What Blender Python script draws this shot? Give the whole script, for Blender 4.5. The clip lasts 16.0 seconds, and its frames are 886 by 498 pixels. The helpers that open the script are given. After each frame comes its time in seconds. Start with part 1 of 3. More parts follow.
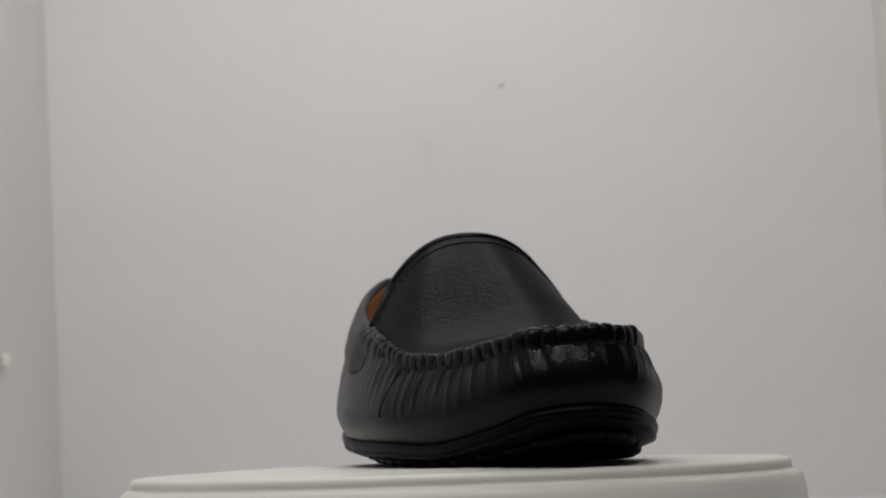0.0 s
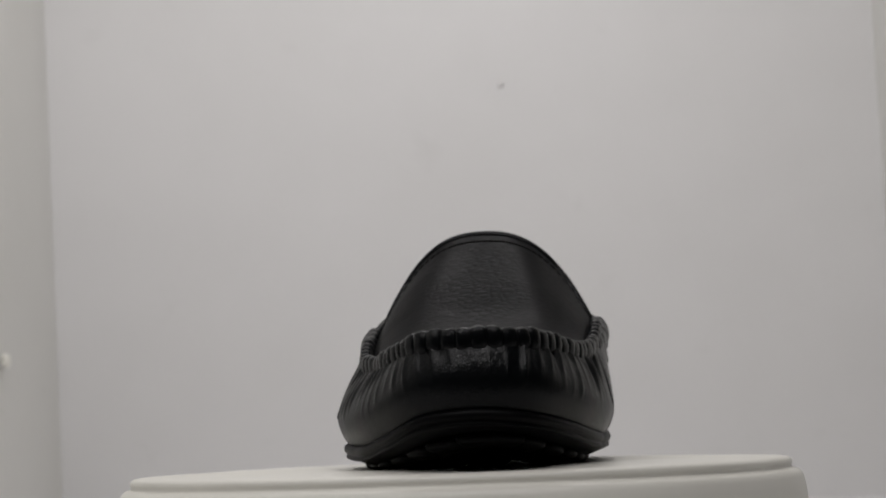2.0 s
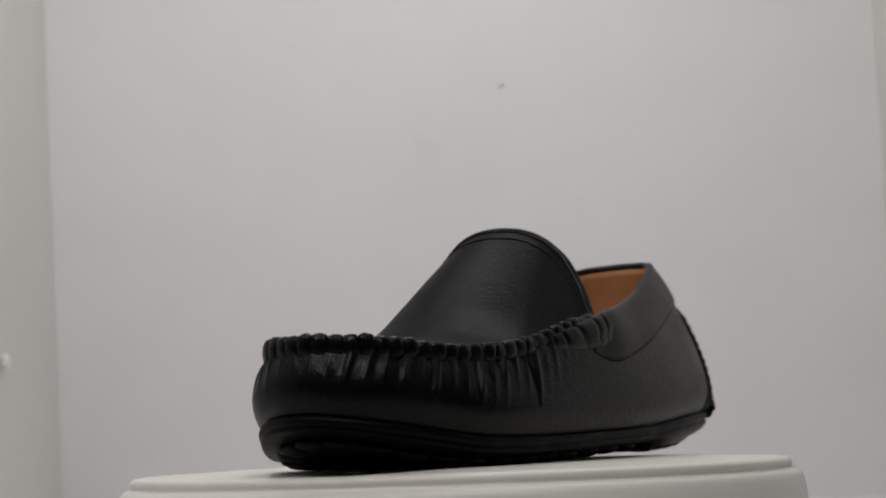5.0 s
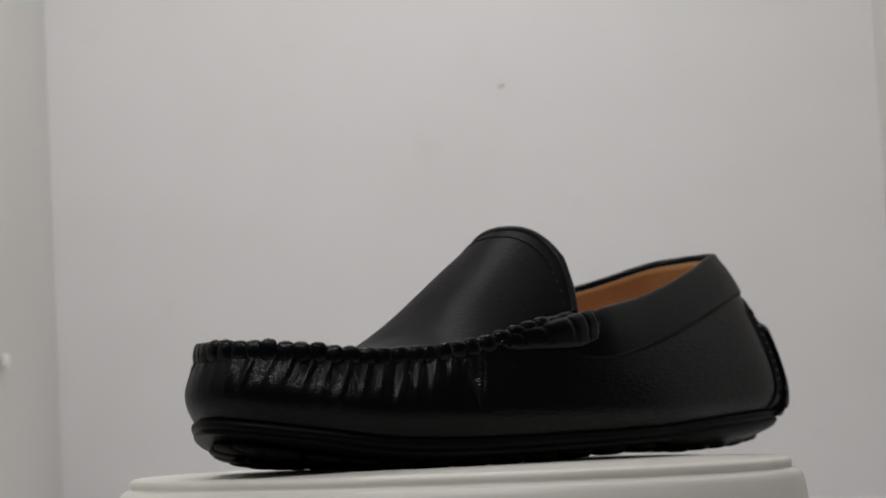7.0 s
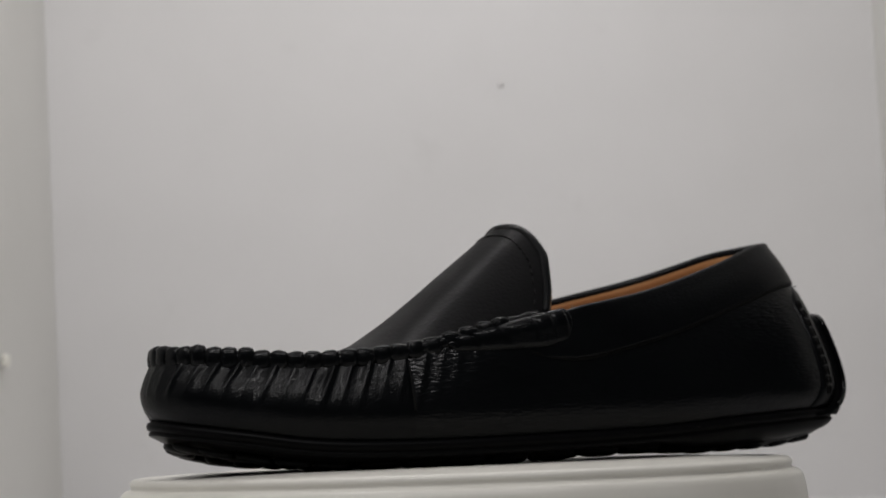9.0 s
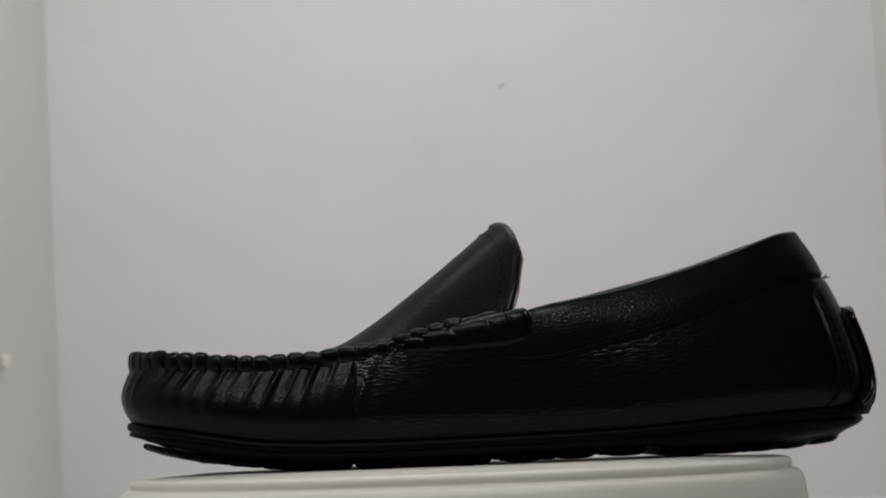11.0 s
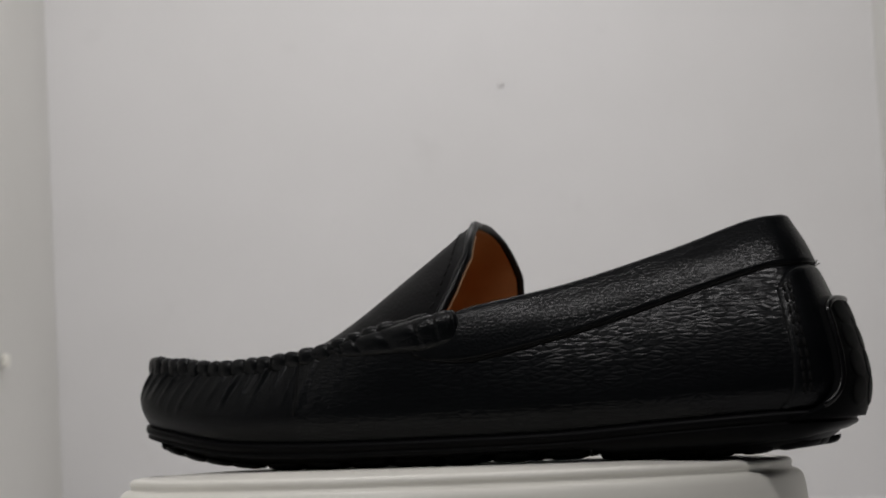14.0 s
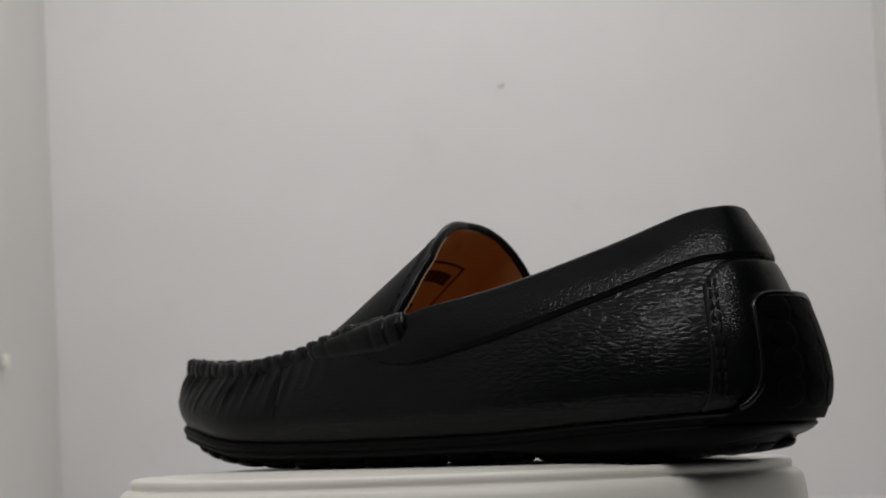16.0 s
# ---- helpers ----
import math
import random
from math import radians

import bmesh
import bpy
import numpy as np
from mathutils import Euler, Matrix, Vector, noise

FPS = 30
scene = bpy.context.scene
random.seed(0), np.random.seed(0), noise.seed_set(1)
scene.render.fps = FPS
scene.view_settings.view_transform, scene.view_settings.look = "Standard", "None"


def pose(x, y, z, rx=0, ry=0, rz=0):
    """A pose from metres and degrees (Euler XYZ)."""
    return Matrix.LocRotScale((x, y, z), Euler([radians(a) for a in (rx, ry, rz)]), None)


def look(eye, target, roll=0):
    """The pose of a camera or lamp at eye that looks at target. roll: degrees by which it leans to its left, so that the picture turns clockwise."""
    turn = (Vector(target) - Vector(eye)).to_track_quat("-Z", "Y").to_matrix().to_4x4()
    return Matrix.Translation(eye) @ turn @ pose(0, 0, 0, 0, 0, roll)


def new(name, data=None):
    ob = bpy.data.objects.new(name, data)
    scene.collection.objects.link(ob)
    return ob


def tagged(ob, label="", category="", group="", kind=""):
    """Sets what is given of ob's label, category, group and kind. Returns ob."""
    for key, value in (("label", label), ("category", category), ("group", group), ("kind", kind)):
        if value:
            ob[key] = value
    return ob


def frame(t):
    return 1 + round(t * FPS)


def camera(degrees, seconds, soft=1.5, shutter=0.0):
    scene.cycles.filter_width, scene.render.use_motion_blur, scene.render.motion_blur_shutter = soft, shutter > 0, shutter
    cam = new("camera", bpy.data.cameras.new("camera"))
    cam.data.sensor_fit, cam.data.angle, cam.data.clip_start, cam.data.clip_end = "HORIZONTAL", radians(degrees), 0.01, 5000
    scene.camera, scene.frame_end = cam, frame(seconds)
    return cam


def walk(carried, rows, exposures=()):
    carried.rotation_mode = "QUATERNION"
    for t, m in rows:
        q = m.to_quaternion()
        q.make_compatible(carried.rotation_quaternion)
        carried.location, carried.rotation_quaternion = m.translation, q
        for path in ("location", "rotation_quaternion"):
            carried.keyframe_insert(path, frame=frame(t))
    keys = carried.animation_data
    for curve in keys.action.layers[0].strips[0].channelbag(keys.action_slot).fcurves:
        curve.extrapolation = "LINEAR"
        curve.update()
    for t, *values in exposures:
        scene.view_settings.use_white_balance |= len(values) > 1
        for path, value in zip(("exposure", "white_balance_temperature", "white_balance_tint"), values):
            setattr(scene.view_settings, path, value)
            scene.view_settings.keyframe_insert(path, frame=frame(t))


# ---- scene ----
# The camera stands still, a finger's width above the table top, looking slightly up.
EYE = Vector((0.0, -0.613, 0.0093))
cam = camera(31.28, 16.0, soft=1.9)
cam.data.dof.use_dof = True
cam.data.dof.focus_distance = 0.535
cam.data.dof.aperture_fstop = 17.0
VIEW = look(EYE, EYE + Vector((-0.0059, 0.99281, 0.11971)), -2.08)
walk(cam, [(0.0, VIEW), (16.0, VIEW)], exposures=[(0.0, 0.0, 6500, 10), (16.0, 0.0, 6500, 10)])

# ---------------------------------------------------------------- light
world = bpy.data.worlds.new("dim_studio")
scene.world = world
world.use_nodes = True
world.node_tree.nodes["Background"].inputs["Color"].default_value = (0.9, 0.95, 1.0, 1)
world.node_tree.nodes["Background"].inputs["Strength"].default_value = 0.01


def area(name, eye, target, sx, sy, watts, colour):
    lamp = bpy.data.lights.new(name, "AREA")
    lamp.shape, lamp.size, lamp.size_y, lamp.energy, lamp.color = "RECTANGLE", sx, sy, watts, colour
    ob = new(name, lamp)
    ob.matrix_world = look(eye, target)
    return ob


# Unseen strip lamps, added: one ahead of the tent, one under its roof
area("unseen_strip_front", (-0.07, -0.36, 0.44), (-0.07, 0.16, 0.08), 0.66, 0.03, 1.46, (1.0, 0.972, 0.972))
area("unseen_strip_back", (-0.03, 0.22, 0.545), (-0.03, 0.24, 0.0), 0.46, 0.05, 0.90, (1.0, 0.972, 0.972))


# ---------------------------------------------------------------- materials
def material(name, colour, rough, metal=0.0, spec=0.5):
    m = bpy.data.materials.new(name)
    m.use_nodes = True
    b = m.node_tree.nodes["Principled BSDF"]
    b.inputs["Base Color"].default_value = (*colour, 1)
    b.inputs["Roughness"].default_value = rough
    b.inputs["Metallic"].default_value = metal
    b.inputs["Specular IOR Level"].default_value = spec
    return m, m.node_tree, b


def add(tree, kind, **values):
    n = tree.nodes.new(kind)
    for k, v in values.items():
        n.inputs[k].default_value = v
    return n


def coords(tree, scale=(1, 1, 1)):
    t = tree.nodes.new("ShaderNodeTexCoord")
    m = add(tree, "ShaderNodeMapping", Scale=scale)
    tree.links.new(t.outputs["Object"], m.inputs["Vector"])
    return m.outputs["Vector"]


def ramp(tree, source, a, b, low, high):
    r = tree.nodes.new("ShaderNodeMapRange")
    for k, v in (("From Min", a), ("From Max", b), ("To Min", low), ("To Max", high)):
        r.inputs[k].default_value = v
    tree.links.new(source, r.inputs["Value"])
    return r.outputs["Result"]


def tint(tree, bsdf, source, c0, c1):
    mix = tree.nodes.new("ShaderNodeMix")
    mix.data_type = "RGBA"
    mix.inputs["A"].default_value, mix.inputs["B"].default_value = (*c0, 1), (*c1, 1)
    tree.links.new(source, mix.inputs["Factor"])
    tree.links.new(mix.outputs["Result"], bsdf.inputs["Base Color"])


def relief(tree, bsdf, sources):
    """Chain of bumps: (height, strength, distance)."""
    last = None
    for height, strength, distance in sources:
        b = add(tree, "ShaderNodeBump", Strength=strength, Distance=distance)
        tree.links.new(height, b.inputs["Height"])
        if last:
            tree.links.new(last, b.inputs["Normal"])
        last = b.outputs["Normal"]
    tree.links.new(last, bsdf.inputs["Normal"])


def leather(name, colour, worn, rough, grain=1.0, stretch=(1, 1, 1), coat=0.0, fore=1.0, cell=500.0):
    m, t, b = material(name, colour, rough, spec=0.035)
    v = coords(t, stretch)
    warp = add(t, "ShaderNodeTexNoise", Scale=160.0, Detail=2.0)
    t.links.new(v, warp.inputs["Vector"])
    push = t.nodes.new("ShaderNodeVectorMath")
    push.operation = "MULTIPLY_ADD"
    push.inputs[1].default_value = (0.0007, 0.0007, 0.0007)
    t.links.new(warp.outputs["Color"], push.inputs[0])
    t.links.new(v, push.inputs[2])
    cells = add(t, "ShaderNodeTexVoronoi", Scale=cell, Randomness=1.0)
    cells.feature = "DISTANCE_TO_EDGE"
    t.links.new(push.outputs["Vector"], cells.inputs["Vector"])
    fine = add(t, "ShaderNodeTexNoise", Scale=1500.0, Detail=3.0)
    t.links.new(v, fine.inputs["Vector"])
    broad = add(t, "ShaderNodeTexNoise", Scale=38.0, Detail=4.0)
    t.links.new(v, broad.inputs["Vector"])
    crease = ramp(t, cells.outputs["Distance"], 0.0, 0.26, 0.0, 1.0)
    patchy = t.nodes.new("ShaderNodeMath")
    patchy.operation = "MULTIPLY"
    t.links.new(crease, patchy.inputs[0])
    place = t.nodes.new("ShaderNodeTexCoord")
    axes = t.nodes.new("ShaderNodeSeparateXYZ")
    t.links.new(place.outputs["Object"], axes.inputs["Vector"])
    loose = t.nodes.new("ShaderNodeMath")
    loose.operation = "MULTIPLY"
    t.links.new(ramp(t, broad.outputs["Fac"], 0.32, 0.62, 0.35, 1.0), loose.inputs[0])
    t.links.new(ramp(t, axes.outputs["X"], -0.12, 0.03, 1.0, fore), loose.inputs[1])
    t.links.new(loose.outputs["Value"], patchy.inputs[1])
    relief(t, b, [(patchy.outputs["Value"], 0.30 * grain, 0.0005), (fine.outputs["Fac"], 0.10 * grain, 0.0004), (broad.outputs["Fac"], 0.25 * grain, 0.0015)])
    t.links.new(ramp(t, cells.outputs["Distance"], 0.01, 0.10, coat * (1 - 0.6 * min(1.0, grain)), coat), b.inputs["Coat Weight"])
    b.inputs["Coat Roughness"].default_value = 0.19
    b.inputs["Coat IOR"].default_value = 1.45
    t.links.new(b.inputs["Normal"].links[0].from_socket, b.inputs["Coat Normal"])
    t.links.new(ramp(t, broad.outputs["Fac"], 0.3, 0.7, rough - 0.06, rough + 0.09), b.inputs["Roughness"])
    tint(t, b, ramp(t, broad.outputs["Fac"], 0.35, 0.75, 0.0, 1.0), colour, worn)
    return m


LEATHER = leather("black_grained_leather", (0.0025, 0.0030, 0.0036), (0.0037, 0.0043, 0.0050), 0.42, 0.72, (0.40, 0.58, 1.25), 0.37, 0.8)
VAMP = leather("black_vamp_leather", (0.0025, 0.0030, 0.0036), (0.0037, 0.0043, 0.0050), 0.42, 0.5, (0.9, 1.0, 1.1), 0.29, 1.0, 900.0)
SMOOTH = leather("black_smooth_leather", (0.0025, 0.0030, 0.0036), (0.0037, 0.0043, 0.0050), 0.42, 0.5, (1.3, 1.5, 1.7), 0.40)
COLLAR_SKIN = leather("black_collar_leather", (0.0025, 0.0030, 0.0036), (0.0037, 0.0043, 0.0050), 0.42, 0.42, (0.9, 1.3, 1.5), 0.28)
APRON = leather("black_apron_leather", (0.0044, 0.0044, 0.0048), (0.0066, 0.0066, 0.0070), 0.5, 0.5, (0.9, 0.5, 1.0), 0.07)
TAN = leather("tan_lining_leather", (0.46, 0.225, 0.095), (0.55, 0.30, 0.145), 0.62, 0.35)
RAW = leather("raw_leather_edge", (0.30, 0.18, 0.10), (0.42, 0.28, 0.17), 0.8, 0.5)


def rubber(name, colour, rough):
    m, t, b = material(name, colour, rough, spec=0.06)
    v = coords(t)
    n = add(t, "ShaderNodeTexNoise", Scale=900.0, Detail=3.0)
    t.links.new(v, n.inputs["Vector"])
    w = add(t, "ShaderNodeTexNoise", Scale=60.0, Detail=4.0)
    t.links.new(v, w.inputs["Vector"])
    relief(t, b, [(n.outputs["Fac"], 0.15, 0.0003)])
    t.links.new(ramp(t, w.outputs["Fac"], 0.3, 0.7, rough - 0.07, rough + 0.1), b.inputs["Roughness"])
    tint(t, b, w.outputs["Fac"], colour, tuple(c * 1.5 for c in colour))
    return m


RUBBER = rubber("black_sole_rubber", (0.0022, 0.0022, 0.0025), 0.42)
GUARD = rubber("black_guard_rubber", (0.0020, 0.0022, 0.0024), 0.55)
GUARD.node_tree.nodes["Principled BSDF"].inputs["Specular IOR Level"].default_value = 0.03
GLOSS = rubber("black_glossy_rubber", (0.0022, 0.0022, 0.0025), 0.22)
GLOSS.node_tree.nodes["Principled BSDF"].inputs["Specular IOR Level"].default_value = 0.3
THREAD = rubber("black_thread", (0.0055, 0.0055, 0.0055), 0.55)
INK = rubber("dark_brown_stamp_ink", (0.06, 0.022, 0.010), 0.6)


def plastic():
    m, t, b = material("off_white_plastic", (0.78, 0.765, 0.71), 0.38)
    v = coords(t)
    w = add(t, "ShaderNodeTexNoise", Scale=22.0, Detail=5.0)
    t.links.new(v, w.inputs["Vector"])
    n = add(t, "ShaderNodeTexNoise", Scale=700.0, Detail=2.0)
    t.links.new(v, n.inputs["Vector"])
    tint(t, b, ramp(t, w.outputs["Fac"], 0.35, 0.7, 0.0, 1.0), (0.885, 0.87, 0.80), (0.845, 0.828, 0.755))
    t.links.new(ramp(t, w.outputs["Fac"], 0.3, 0.7, 0.32, 0.46), b.inputs["Roughness"])
    relief(t, b, [(n.outputs["Fac"], 0.06, 0.0003)])
    return m


PLASTIC = plastic()


def fabric(name, c0, c1):
    m, t, b = material(name, c0, 0.85, spec=0.2)
    v = coords(t)
    w = add(t, "ShaderNodeTexNoise", Scale=7.0, Detail=6.0, Roughness=0.55)
    t.links.new(v, w.inputs["Vector"])
    s = add(t, "ShaderNodeTexNoise", Scale=26.0, Detail=3.0)
    t.links.new(v, s.inputs["Vector"])
    n = add(t, "ShaderNodeTexNoise", Scale=1100.0, Detail=2.0)
    t.links.new(v, n.inputs["Vector"])
    smudge = ramp(t, s.outputs["Fac"], 0.66, 0.78, 0.0, 0.5)
    both = t.nodes.new("ShaderNodeMath")
    both.operation = "ADD"
    t.links.new(ramp(t, w.outputs["Fac"], 0.4, 0.75, 0.0, 0.6), both.inputs[0])
    t.links.new(smudge, both.inputs[1])
    tint(t, b, both.outputs["Value"], c0, c1)
    relief(t, b, [(w.outputs["Fac"], 0.25, 0.006), (n.outputs["Fac"], 0.10, 0.0004)])
    return m


TENT = fabric("white_tent_fabric", (0.76, 0.755, 0.755), (0.70, 0.695, 0.69))
# side cloth: warm tint, and the weaker grazing light lowered into its colour
TENT_SIDE = fabric("warm_dimmed_tent_fabric", (0.70, 0.695, 0.67), (0.65, 0.645, 0.615))
SPOT = fabric("faint_brown_stain", (0.755, 0.747, 0.738), (0.735, 0.725, 0.715))
SURROUND = fabric("dark_surround_grey", (0.070, 0.070, 0.074), (0.055, 0.055, 0.058))


# ---------------------------------------------------------------- mesh helpers
def mesh(name, verts, faces, mat, smooth=True):
    me = bpy.data.meshes.new(name)
    me.from_pydata([tuple(float(c) for c in v) for v in verts], [], faces)
    me.materials.append(mat)
    me.polygons.foreach_set("use_smooth", [smooth] * len(me.polygons))
    me.update()
    return me


def part(name, data, mat, parent=None, label="", smooth=True, m=None):
    """One mesh object; data: (verts, faces) or a mesh that is shared."""
    me = data if isinstance(data, bpy.types.Mesh) else mesh(name, data[0], data[1], mat, smooth)
    ob = new(name, me)
    if parent:
        ob.parent = parent
    if m is not None:
        ob.matrix_basis = m
    return tagged(ob, label)


def fix_normals(data):
    bm = bmesh.new()
    vs = [bm.verts.new([float(c) for c in v]) for v in data[0]]
    for f in data[1]:
        try:
            bm.faces.new([vs[i] for i in f])
        except ValueError:
            pass
    bmesh.ops.recalc_face_normals(bm, faces=bm.faces)
    bm.verts.index_update()
    out = [v.co.copy() for v in bm.verts], [[v.index for v in f.verts] for f in bm.faces]
    bm.free()
    return out


def grid(p, wrap_u=False, wrap_v=False, cap=False):
    """Faces over an n x m array of points."""
    n, m = p.shape[:2]
    faces = []
    for i in range(n if wrap_u else n - 1):
        for j in range(m if wrap_v else m - 1):
            a, b = i * m + j, ((i + 1) % n) * m + j
            c, d = ((i + 1) % n) * m + (j + 1) % m, i * m + (j + 1) % m
            faces.append((a, b, c, d))
    if cap:
        faces.append(tuple(range(m))[::-1])
        faces.append(tuple((n - 1) * m + j for j in range(m)))
    return p.reshape(-1, 3), faces


def joined(*parts):
    verts, faces = [], []
    for v, f in parts:
        k = len(verts)
        verts += [tuple(x) for x in v]
        faces += [tuple(i + k for i in g) for g in f]
    return verts, faces


def sheet(outer, inner, wrap_u=False, ends=True):
    """A closed skin with thickness from two like grids."""
    n, m = outer.shape[:2]
    ring = np.concatenate([outer, inner[:, ::-1]], axis=1)
    return grid(ring, wrap_u, True, cap=ends and not wrap_u)


def tube(path, radius, sides=8, flat=1.0, closed=False, up=None):
    """A tube along a path; flat squeezes it along its second axis."""
    path = np.asarray(path, float)
    n = len(path)
    radius = np.broadcast_to(np.asarray(radius, float), (n,))
    tang = np.gradient(path, axis=0)
    if closed:
        tang = np.roll(path, -1, 0) - np.roll(path, 1, 0)
    tang /= np.linalg.norm(tang, axis=1)[:, None] + 1e-12
    ref = np.array(up if up is not None else (0.0, 0.0, 1.0))
    rows = []
    for q, d, r in zip(path, tang, radius):
        a = ref - d * (ref @ d)
        a /= np.linalg.norm(a) + 1e-9
        b = np.cross(d, a)
        if up is None:
            ref = a
        ang = np.linspace(0, 2 * math.pi, sides, endpoint=False)
        rows.append(q + r * (np.cos(ang)[:, None] * a + flat * np.sin(ang)[:, None] * b))
    return grid(np.array(rows), closed, True, cap=not closed)


def lathe(profile, sides=160):
    ang = np.linspace(0, 2 * math.pi, sides, endpoint=False)
    prof = np.array(profile)
    p = np.stack([np.outer(np.cos(ang), prof[:, 0]), np.outer(np.sin(ang), prof[:, 0]), np.tile(prof[:, 1], (sides, 1))], -1)
    return grid(p, True, False)


def block(x0, x1, y0, y1, z0, z1, b=0.0):
    bm = bmesh.new()
    bmesh.ops.create_cube(bm, size=1.0)
    bmesh.ops.scale(bm, vec=(x1 - x0, y1 - y0, z1 - z0), verts=bm.verts)
    bmesh.ops.translate(bm, vec=((x0 + x1) / 2, (y0 + y1) / 2, (z0 + z1) / 2), verts=bm.verts)
    if b:
        bmesh.ops.bevel(bm, geom=bm.edges[:], offset=b, segments=3, profile=0.5, affect="EDGES")
    bm.verts.index_update()
    out = [v.co.copy() for v in bm.verts], [[v.index for v in f.verts] for f in bm.faces]
    bm.free()
    return out


def pebble(a, b, c, seg=10, rings=5, power=2.0):
    """A rounded half-stud, flat at z = 0, a by b by c metres."""
    rows = []
    for i in range(rings + 1):
        f = i / rings * math.pi / 2
        r, z = math.cos(f) ** (2 / power), math.sin(f) ** (2 / power)
        ang = np.linspace(0, 2 * math.pi, seg, endpoint=False)
        sx = np.sign(np.cos(ang)) * np.abs(np.cos(ang)) ** (2 / power)
        sy = np.sign(np.sin(ang)) * np.abs(np.sin(ang)) ** (2 / power)
        rows.append(np.stack([a / 2 * max(r, 0.02) * sx, b / 2 * max(r, 0.02) * sy, np.full(seg, c * z)], -1))
    return grid(np.array(rows), False, True, cap=True)


def frame_at(place, along, out):
    """A pose with x along and z out of a surface."""
    z = Vector(out).normalized()
    x = Vector(along)
    x = (x - z * x.dot(z)).normalized()
    y = z.cross(x)
    m = Matrix((x, y, z)).transposed().to_4x4()
    m.translation = Vector(place)
    return m


# ---------------------------------------------------------------- the light tent and an unseen dark shell round it
FLOOR, ROOF, BACK, FRONT = -0.0395, 0.56, 0.490, -0.22
LEFT, RIGHT = -0.280, 0.3050


def draped(x0, x1, y0, y1, z0, z1, normal_axis, thick, seed, wave=0.0012):
    """A slightly slack cloth panel with thickness; the inner face is the one at x0, y0 or z0."""
    n, m = 60, 60
    u, v = np.meshgrid(np.linspace(0, 1, n), np.linspace(0, 1, m), indexing="ij")
    slack = np.zeros_like(u)
    for i in range(n):
        for j in range(m):
            slack[i, j] = noise.noise(Vector((u[i, j] * 3.1 + seed, v[i, j] * 2.7, seed * 1.7))) * wave
    edge = np.minimum(np.minimum(u, 1 - u), np.minimum(v, 1 - v)) * 12
    slack *= np.clip(edge, 0, 1)
    if normal_axis == "y":
        a = np.stack([x0 + (x1 - x0) * u, y0 + slack, z0 + (z1 - z0) * v], -1)
        b = a.copy()
        b[..., 1] = y0 + thick
    elif normal_axis == "x":
        a = np.stack([x0 + slack, y0 + (y1 - y0) * u, z0 + (z1 - z0) * v], -1)
        b = a.copy()
        b[..., 0] = x0 + thick
    else:
        a = np.stack([x0 + (x1 - x0) * u, y0 + (y1 - y0) * v, z0 + slack], -1)
        b = a.copy()
        b[..., 2] = z0 + thick
    return fix_normals(joined(sheet(a, b)))


tent_back = part("wall_back", draped(LEFT - 0.02, RIGHT + 0.004, BACK, 0, FLOOR - 0.004, ROOF + 0.004, "y", 0.004, 1.3), TENT, smooth=False)
tagged(tent_back, "grey-white cloth back panel of a light tent", "wall", kind="structure")
tent_left = part("wall_left", draped(LEFT, 0, FRONT, BACK, FLOOR - 0.004, ROOF + 0.004, "x", -0.004, 4.1), TENT_SIDE, smooth=False)
for v_ in tent_left.data.vertices:
    v_.co.x += 0.031 * (0.13 - v_.co.z)
tagged(tent_left, "warm white cloth side panel of a light tent", "wall", kind="structure")
tent_right = part("wall_right", draped(RIGHT, 0, 0.01, BACK, FLOOR - 0.004, ROOF + 0.004, "x", 0.004, 7.7), TENT_SIDE, smooth=False)
tagged(tent_right, "warm white cloth side panel of a light tent", "wall", kind="structure")
tent_floor = part("floor", draped(LEFT, RIGHT, FRONT, BACK, FLOOR, 0, "z", -0.004, 9.2, 0.0004), TENT, smooth=False)
tagged(tent_floor, "white cloth floor of a light tent", "floor", kind="structure")
tent_roof = part("ceiling", draped(LEFT, RIGHT, FRONT, BACK, ROOF, 0, "z", 0.004, 11.0), TENT, smooth=False)
tagged(tent_roof, "white cloth roof of a light tent", "ceiling", kind="structure")

# unseen dark shell, added so that the black leather mirrors little light
shell = [("shell_behind", block(-1.6, 1.6, -1.95, -1.9, -0.8, 1.7)), ("shell_left", block(-1.65, -1.6, -1.9, 0.9, -0.8, 1.7)),
        ("shell_right", block(1.6, 1.65, -1.9, 0.9, -0.8, 1.7)), ("shell_far", block(-1.6, 1.6, 0.9, 0.95, -0.8, 1.7)),
        ("shell_top", block(-1.6, 1.6, -1.9, 0.9, 1.7, 1.75)), ("shell_bottom", block(-1.6, 1.6, -1.9, 0.9, -0.85, -0.8))]
for name, data in shell:
    tagged(part(name, data, SURROUND, smooth=False), "plain dark grey shell surface, added out of view", "wall", kind="structure")
bench = part("studio_bench", joined(block(-0.5, 0.5, FRONT - 0.02, 0.7, -0.075, FLOOR - 0.0045, 0.003), block(-0.48, -0.42, -0.3, 0.66, -0.8, -0.0755), block(0.42, 0.48, -0.3, 0.66, -0.8, -0.0755)), SURROUND, smooth=False)
tagged(bench, "plain grey bench top under the light tent", "bench", kind="structure")


